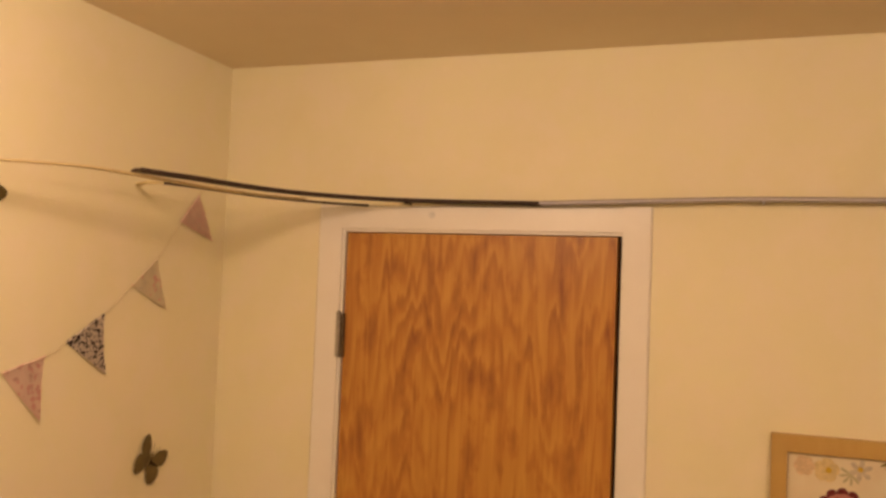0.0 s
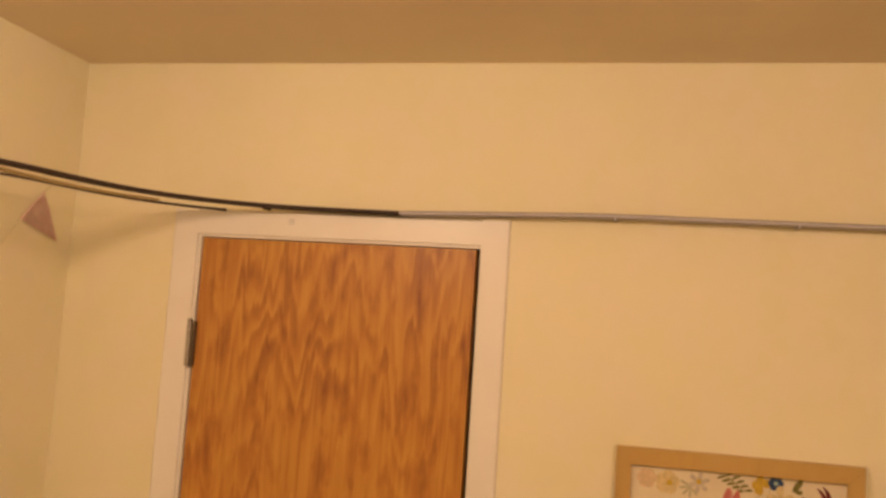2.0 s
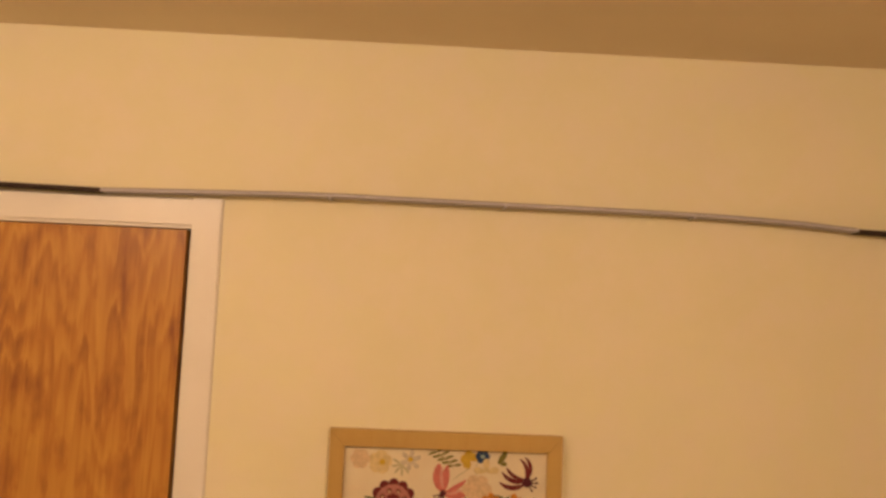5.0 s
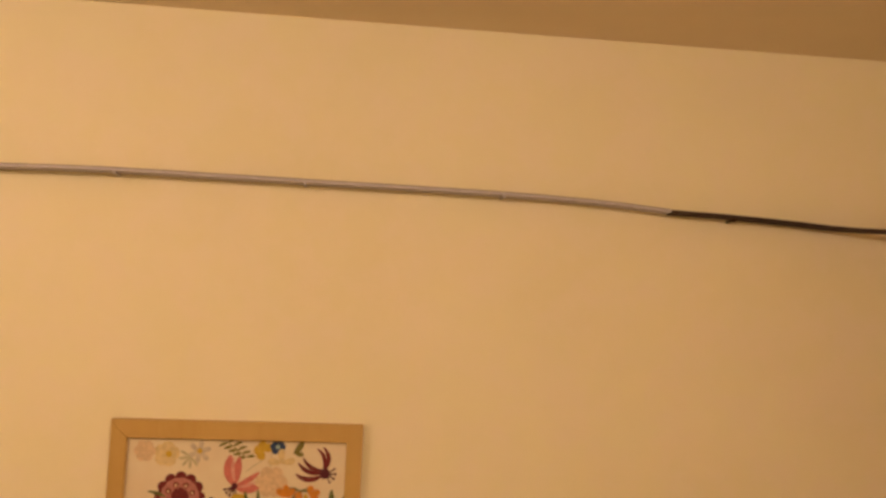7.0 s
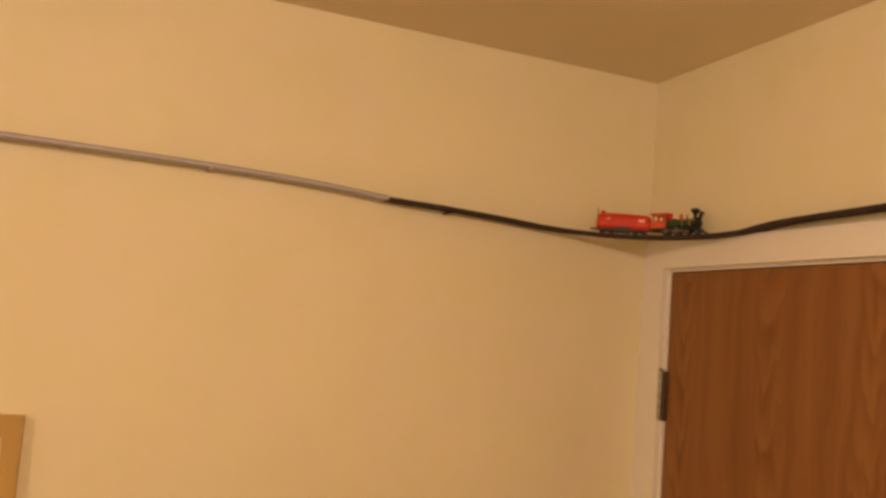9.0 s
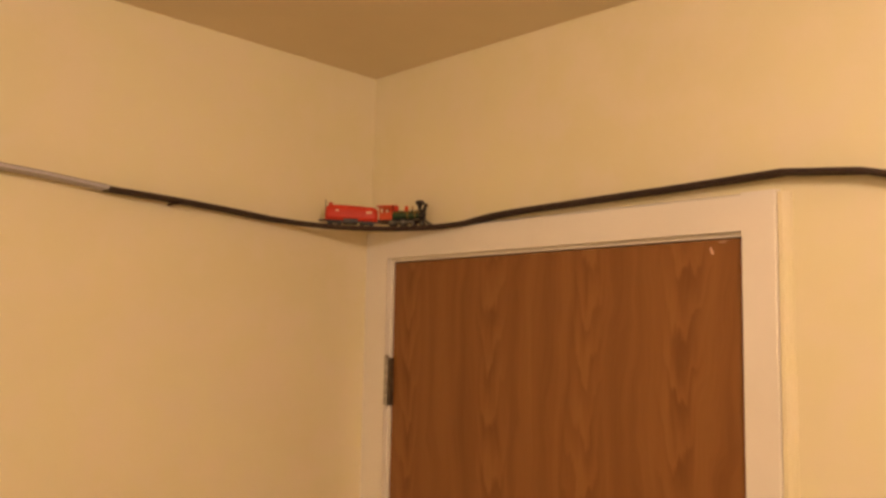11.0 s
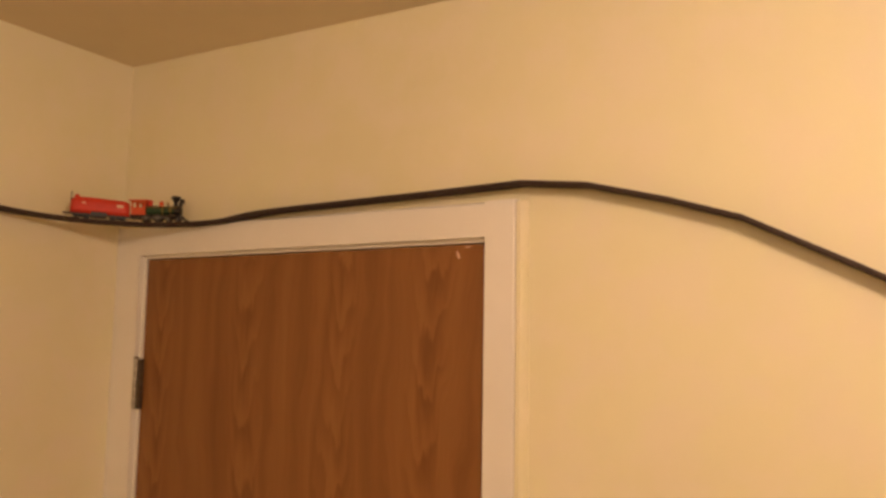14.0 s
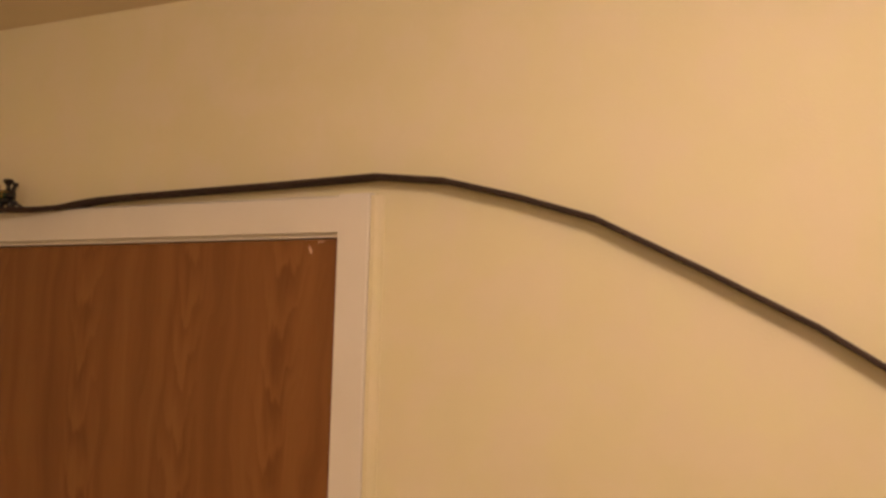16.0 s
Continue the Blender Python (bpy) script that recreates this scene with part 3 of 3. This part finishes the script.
def tender(m):
    e = thing("toy_tender", m @ Matrix.Diagonal((1.22, 1.08, 1.20, 1)), "red rounded toy tender wagon with black wheels", "toy train")
    shell = bmesh.new()
    loops = []
    for x, w, h in ((-0.047, 0.0085, 0.028), (-0.0455, 0.0115, 0.033), (-0.040, 0.0128, 0.0365), (-0.015, 0.0130, 0.0370), (0.015, 0.0130, 0.0360), (0.036, 0.0128, 0.0350), (0.0430, 0.0115, 0.0325), (0.0450, 0.0085, 0.027)):
        prof = [(-w, 0.0085), (w, 0.0085), (w * 1.02, 0.016), (w, h - 0.010), (w * 0.86, h - 0.0045), (w * 0.55, h - 0.0010), (0, h), (-w * 0.55, h - 0.0010), (-w * 0.86, h - 0.0045), (-w, h - 0.010), (-w * 1.02, 0.016)]
        loops.append([shell.verts.new((x, y, z)) for y, z in prof])
    for a, b in zip(loops, loops[1:]):
        for i in range(len(a)):
            shell.faces.new((a[i], a[(i + 1) % len(a)], b[(i + 1) % len(a)], b[i]))
    shell.faces.new(loops[0])
    shell.faces.new(loops[-1])
    part("tank", shell, RED, e, smooth=True)
    part("filler_cap", lathe(bmesh.new(), (-0.038, 0, 0.0355), (-0.038, 0, 0.0405), ((0, 0.0042), (0.7, 0.0042), (1, 0.002))), RED, e)
    part("brake_staff", add_tube(bmesh.new(), (-0.0470, 0.004, 0.012), (-0.0470, 0.004, 0.0450), 0.0007, n=8), BLACK, e, "thin black brake staff")
    for s in (-1, 1):
        y0, y1 = sorted((s * 0.0129, s * 0.0137))
        part("decal", box((0.024, y0, 0.0215), (0.034, y1, 0.0262)), PALE, e, "pale worn marking")
        part("decal", box((-0.030, y0, 0.0240), (-0.024, y1, 0.0268)), PALE, e, "pale worn marking")
    part("underframe", add_box(add_box(bmesh.new(), (-0.048, -0.008, 0.0065), (0.048, 0.008, 0.0090), 0.0005), (-0.016, -0.0134, 0.0030), (0.010, 0.0134, 0.0120), 0.0012), BLACK, e, "black underframe")
    for x in (-0.038, -0.022, 0.018, 0.034):
        wheel(e, x, 0.0052, hub=BLACK)
    for x in (-0.030, 0.026):
        part("bogie", add_box(add_box(bmesh.new(), (x - 0.012, -0.0122, 0.0035), (x + 0.012, -0.0108, 0.0072), 0.0005), (x - 0.012, 0.0108, 0.0035), (x + 0.012, 0.0122, 0.0072), 0.0005), BLACK, e)
    part("coupler", box((-0.0580, -0.0018, 0.0060), (-0.0470, 0.0018, 0.0090), 0.0004), BLACK, e)
    part("drawbar", box((0.0450, -0.0018, 0.0060), (0.0570, 0.0018, 0.0082), 0.0004), BLACK, e)
    return e


def on_track(path, s):
    """Place and heading at s metres along a path, on the rail heads."""
    for a, b in zip(path, path[1:]):
        gap = (b - a).length
        if s <= gap:
            p, d = a.lerp(b, s / gap), (b - a).normalized()
            return pose(p.x, p.y, p.z + 0.0023, 0, -math.degrees(math.asin(d.z)), math.degrees(math.atan2(d.y, d.x)))
        s -= gap


TRAIN = 0.524                               # from the joint to the tender's middle
tender(on_track(last, TRAIN))
locomotive(on_track(last, TRAIN + 0.1105))

# ---- west wall: bunting and butterflies ----
bunting = thing("bunting", pose(0, -0.06, 2.12), "string of patterned cotton triangle flags on the wall", "bunting")
B0 = Vector((0, -0.06, 2.12))
FLAGS = (((-0.119, 2.105), (-0.187, 2.034), (-0.057, 1.997), FLAG_MAUVE, "mauve cotton flag"),
         ((-0.262, 1.946), (-0.340, 1.886), (-0.220, 1.830), FLAG_PALE, "pale floral cotton flag"),
         ((-0.418, 1.826), (-0.517, 1.774), (-0.408, 1.702), FLAG_SPOT, "black and white spotted cotton flag"),
         ((-0.568, 1.750), (-0.665, 1.726), (-0.576, 1.629), FLAG_PINK, "pink floral cotton flag"))
line = [(0.004, -0.085, 2.135)]
for (a, b, c, mat, label) in FLAGS:
    line += [(0.006, *a), (0.006, *b)]
line += [(0.005, -0.80, 1.712), (0.005, -0.95, 1.705)]
cord = [Vector(p) - B0 for p in spline(line, 0.012)]
part("string", sweep(bmesh.new(), cord, [(0.0009 * math.cos(k * math.pi / 3), 0.0009 * math.sin(k * math.pi / 3)) for k in range(6)]), STRING, bunting, "thin jute string")
for i, (a, b, c, mat, label) in enumerate(FLAGS):
    bm, n, grid = bmesh.new(), 8, {}
    for r in range(n + 1):
        for k in range(n + 1 - r):
            s, t = k / n, r / n
            y = a[0] * (1 - s - t) + b[0] * s + c[0] * t
            z = a[1] * (1 - s - t) + b[1] * s + c[1] * t
            curl = 0.0035 + 0.0045 * t + 0.0016 * math.sin(9 * s + 5 * t + i)
            grid[r, k] = bm.verts.new(Vector((curl, y, z)) - B0)
    for r in range(n):
        for k in range(n - r):
            bm.faces.new((grid[r, k], grid[r, k + 1], grid[r + 1, k]))
            if k < n - r - 1:
                bm.faces.new((grid[r, k + 1], grid[r + 1, k + 1], grid[r + 1, k]))
    bmesh.ops.solidify(bm, geom=bm.faces[:], thickness=0.0009)
    flag = part("flag", bm, mat, bunting, label)
    hem = [Vector((0.0065, a[0] + (b[0] - a[0]) * s / 6, a[1] + (b[1] - a[1]) * s / 6)) - B0 for s in range(7)]
    part("hem", sweep(bmesh.new(), hem, [(-0.0010, -0.002), (0.0010, -0.002), (0.0010, 0.0015), (-0.0010, 0.0015)]), mat, flag)


def butterfly(m):
    """A card butterfly; local y up along the body, x across, z off the wall."""
    e = thing("wall_butterfly", m, "dark gilt card butterfly fixed to the wall", "wall ornament", "butterflies on the wall")
    fore = [(0.002, -0.002), (0.006, 0.018), (0.015, 0.034), (0.027, 0.044), (0.035, 0.046), (0.040, 0.038), (0.041, 0.024), (0.037, 0.010), (0.027, 0.001), (0.004, -0.006)]
    hind = [(0.003, 0.004), (0.022, 0.004), (0.034, -0.002), (0.038, -0.014), (0.036, -0.028), (0.028, -0.041), (0.018, -0.043), (0.008, -0.030), (0.002, -0.012)]
    for name, shape in (("fore_wing", fore), ("hind_wing", hind)):
        for s in (-1, 1):
            lift = math.tan(radians(5))
            bm = bmesh.new()
            low = [bm.verts.new((s * u * 1.18, v, 0.002 + u * lift)) for u, v in shape]
            top = [bm.verts.new((s * u * 1.18, v, 0.0028 + u * lift)) for u, v in shape]
            bm.faces.new(low)
            bm.faces.new(top)
            for i in range(len(shape)):
                j = (i + 1) % len(shape)
                bm.faces.new((low[i], low[j], top[j], top[i]))
            part(name, bm, OLIVE, e)
    part("body", lathe(bmesh.new(), (0, -0.026, 0.003), (0, 0.020, 0.003), ((0, 0.0006), (0.3, 0.0022), (0.7, 0.0030), (0.9, 0.0024), (1, 0.0010)), 10), OLIVE, e)
    for s in (-1, 1):
        part("antenna", add_tube(bmesh.new(), (s * 0.001, 0.019, 0.003), (s * 0.012, 0.040, 0.006), 0.0005, n=6), OLIVE, e)
    return e


def on_west(y, z, lean):
    return Matrix.Translation((0.001, y, z)) @ Matrix(((0, 0, 1, 0), (1, 0, 0, 0), (0, 1, 0, 0), (0, 0, 0, 1))) @ pose(0, 0, 0, 0, 0, lean)


bug = butterfly(on_west(-0.250, 1.499, -36))
copy_thing(bug, on_west(-0.739, 2.057, -60))

# ---- north wall: the framed print ----
PX0, PX1, PZ1, PZ0 = 1.291, 1.7525, 1.6475, 1.295
picture = thing("framed_picture", pose((PX0 + PX1) / 2, 0, PZ0), "flower print in a pale wooden frame on the wall", "picture")
PC = Vector(((PX0 + PX1) / 2, 0, PZ0))
FW, FD = 0.030, 0.020
W, H = PX1 - PX0, PZ1 - PZ0


def rail_bar(corners):
    """One mitred bar of the frame with a rounded front."""
    bm = bmesh.new()
    (ax, az), (bx, bz), (cx, cz), (dx, dz) = corners
    front = [bm.verts.new((x, -FD, z)) for x, z in corners]
    back = [bm.verts.new((x, -0.001, z)) for x, z in corners]
    bm.faces.new(front)
    bm.faces.new(back)
    for i in range(4):
        j = (i + 1) % 4
        bm.faces.new((front[i], front[j], back[j], back[i]))
    bmesh.ops.bevel(bm, geom=[e for e in bm.edges if all(v in front for v in e.verts)], offset=0.0015, segments=2, affect="EDGES")
    return bm


a, b = W / 2, W / 2 - FW
for corners in (((-a, H), (a, H), (b, H - FW - 0.004), (-b, H - FW - 0.004)), ((-a, 0), (a, 0), (b, FW), (-b, FW)),
                ((-a, 0), (-a, H), (-b, H - FW - 0.004), (-b, FW)), ((a, 0), (a, H), (b, H - FW - 0.004), (b, FW))):
    part("frame_bar", rail_bar(corners), PINE, picture)
sheet = part("print", box((-b - 0.002, -0.010, FW - 0.002), (b + 0.002, -0.006, H - FW - 0.002)), PAPER, picture, "cream flower print")

LAYER = [0]


def petal(x, z, turn, length, width, k=12, tip=1.0):
    """Outline of a petal that starts at x, z and points along turn degrees."""
    c, s = math.cos(radians(turn)), math.sin(radians(turn))
    pts = []
    for i in range(2 * k):
        w = math.pi * i / k
        u = (1 - math.cos(w)) / 2 * length
        v = math.sin(w) * width / 2 * (1 - 0.35 * tip * math.cos(w))
        pts.append((x + u * c - v * s, z + u * s + v * c))
    return pts


def curved(x, z, turn, length, width, bend_deg, k=10):
    """Outline of a curling petal or stalk."""
    left, right, px, pz, ang = [], [], x, z, turn
    for i in range(k + 1):
        s = i / k
        hw = width / 2 * max(0.12, math.sin(math.pi * (0.12 + 0.80 * s)))
        nx, nz = -math.sin(radians(ang)), math.cos(radians(ang))
        left.append((px + nx * hw, pz + nz * hw))
        right.append((px - nx * hw, pz - nz * hw))
        ang += bend_deg / k
        px += math.cos(radians(ang)) * length / k
        pz += math.sin(radians(ang)) * length / k
    return left + right[::-1]


def disc(x, z, r, k=18, wob=0.0):
    return [(x + r * (1 + wob * math.sin(3 * i)) * math.cos(2 * math.pi * i / k), z + r * (1 + wob * math.sin(3 * i)) * math.sin(2 * math.pi * i / k)) for i in range(k)]


def bloom(name, colour, *outlines):
    """Printed shapes in one ink, a hair's breadth above the sheet; world x, z."""
    LAYER[0] += 1
    lo, hi, top = PX0 + FW + 0.0005, PX1 - FW - 0.0005, PZ1 - FW - 0.0045
    for k, o in enumerate(outlines):
        pts = [(min(max(1.291 + (x - 1.290) * 0.99, lo), hi) - PC.x, min(z + 0.0045, top) - PC.z) for x, z in o]
        y = -0.0102 - 0.00006 * LAYER[0] - 0.000015 * (k % 3)
        bm = bmesh.new()
        bm.faces.new([bm.verts.new((u, y, v)) for u, v in pts])
        part(name, bm, INK[colour], sheet)


bloom("printed_petal", "pale_yellow", *[petal(1.392, 1.580, 72 * i + 10, 0.024, 0.022) for i in range(5)])
bloom("printed_petal", "blush", *[petal(1.352, 1.585, 60 * i, 0.020, 0.016) for i in range(6)])
bloom("printed_petal", "yellow", disc(1.396, 1.580, 0.006))
bloom("printed_petal", "grey", *[petal(1.452, 1.585, 60 * i + 20, 0.022, 0.009) for i in range(6)])
bloom("printed_petal", "yellow", disc(1.452, 1.587, 0.005))
bloom("printed_petal", "sage", *[petal(1.436, 1.576, 40 * i + 150, 0.022, 0.005) for i in range(5)])
bloom("printed_stem", "olive", curved(1.500, 1.607, -40, 0.052, 0.0022, 6))
bloom("printed_leaf", "olive", *[curved(1.503 + 0.0085 * i, 1.603 - 0.0068 * i, 188 - 6 * i, 0.017 - 0.001 * i, 0.0060, 24) for i in range(5)],
      *[curved(1.506 + 0.0085 * i, 1.604 - 0.0066 * i, 48 - 6 * i, 0.019 - 0.001 * i, 0.0060, -30) for i in range(5)])
bloom("printed_petal", "yellow", *[petal(1.570, 1.590, 72 * i + 30, 0.018, 0.016) for i in range(4)])
bloom("printed_stem", "sage", curved(1.586, 1.592, -96, 0.085, 0.0022, 14))
bloom("printed_stem", "sage", curved(1.574, 1.575, -150, 0.045, 0.0022, 10))
bloom("printed_petal", "blue", *[petal(1.5965, 1.5975, 60 * i, 0.0145, 0.0115) for i in range(6)])
bloom("printed_petal", "sky", disc(1.5965, 1.5975, 0.0042))
bloom("printed_leaf", "olive", curved(1.628, 1.585, 48, 0.032, 0.012, 18), petal(1.632, 1.583, 10, 0.014, 0.008))
bloom("printed_leaf", "pale_yellow", *[petal(1.605, 1.568, 80 * i + 12, 0.026, 0.013) for i in range(3)])
# maroon curling flower
bloom("printed_petal", "maroon", curved(1.683, 1.556, 186, 0.046, 0.0080, -66), curved(1.682, 1.552, 200, 0.052, 0.0090, -74), curved(1.682, 1.547, 222, 0.054, 0.0100, -80),
      curved(1.684, 1.557, 62, 0.044, 0.0075, 84), curved(1.688, 1.558, 50, 0.046, 0.0080, 88))
bloom("printed_petal", "plum", disc(1.687, 1.550, 0.010, wob=0.15), *[curved(1.690, 1.550, -70 + 32 * i, 0.017, 0.0028, 10) for i in range(4)], *[disc(1.690 + 0.017 * math.cos(radians(-65 + 32 * i)), 1.550 + 0.017 * math.sin(radians(-65 + 32 * i)), 0.0026, 8) for i in range(4)])
# pink lily
bloom("printed_petal", "pink", curved(1.519, 1.527, 128, 0.056, 0.020, -52), curved(1.521, 1.528, 88, 0.050, 0.017, -8), curved(1.524, 1.525, 20, 0.048, 0.011, 22), curved(1.524, 1.521, -16, 0.046, 0.016, 40))
bloom("printed_petal", "pale_pink", curved(1.520, 1.533, 112, 0.044, 0.007, -30), curved(1.527, 1.523, 0, 0.034, 0.005, 30))
bloom("printed_petal", "plum", disc(1.520, 1.524, 0.006), *[curved(1.518, 1.522, 190 + 26 * i, 0.016, 0.0025, 10) for i in range(5)], *[disc(1.518 + 0.016 * math.cos(radians(195 + 26 * i)), 1.522 + 0.016 * math.sin(radians(195 + 26 * i)), 0.0026, 8) for i in range(5)])
# maroon scalloped rosette
RX, RZ = 1.421, 1.503
bloom("printed_petal", "maroon", *[disc(RX + 0.036 * math.cos(radians(30 * i)), RZ + 0.036 * math.sin(radians(30 * i)), 0.0105, 12) for i in range(12)])
bloom("printed_petal", "rose", disc(RX, RZ, 0.035, 30, 0.02))
bloom("printed_petal", "maroon", *[disc(RX + 0.0235 * math.cos(radians(45 * i + 20)), RZ + 0.0235 * math.sin(radians(45 * i + 20)), 0.0052, 10) for i in range(8)])
bloom("printed_petal", "blush", *[disc(RX + 0.0235 * math.cos(radians(45 * i + 20)), RZ + 0.0220 * math.sin(radians(45 * i + 20)), 0.0026, 8) for i in range(8)])
bloom("printed_petal", "maroon", disc(RX, RZ, 0.0165, 20, 0.08))
# orange flowers and leaves low on the sheet
bloom("printed_petal", "blush", *[petal(1.588, 1.533, 60 * i, 0.030, 0.022) for i in range(6)])
bloom("printed_stem", "green", curved(1.618, 1.490, 60, 0.052, 0.0035, -34), curved(1.642, 1.517, 150, 0.022, 0.005, 30), curved(1.640, 1.517, 10, 0.030, 0.0035, -26))
bloom("printed_petal", "orange", *[petal(1.616, 1.506, 40 + 50 * i, 0.022, 0.012) for i in range(3)], *[petal(1.662, 1.508, -30 + 60 * i, 0.020, 0.012) for i in range(3)], *[petal(1.640, 1.492, 20 + 70 * i, 0.024, 0.014) for i in range(3)])
bloom("printed_petal", "yellow", disc(1.529, 1.490, 0.021, 16, 0.08), petal(1.652, 1.500, 80, 0.012, 0.007))
bloom("printed_leaf", "navy", disc(1.478, 1.486, 0.017, 12, 0.12))
bloom("printed_leaf", "green", curved(1.552, 1.478, 118, 0.040, 0.007, -20), curved(1.562, 1.478, 78, 0.040, 0.007, 16), curved(1.395, 1.503, 152, 0.034, 0.006, 22),
      curved(1.706, 1.485, 108, 0.036, 0.011, -20), curved(1.720, 1.484, 62, 0.036, 0.012, 20), curved(1.380, 1.480, 140, 0.030, 0.006, 14))
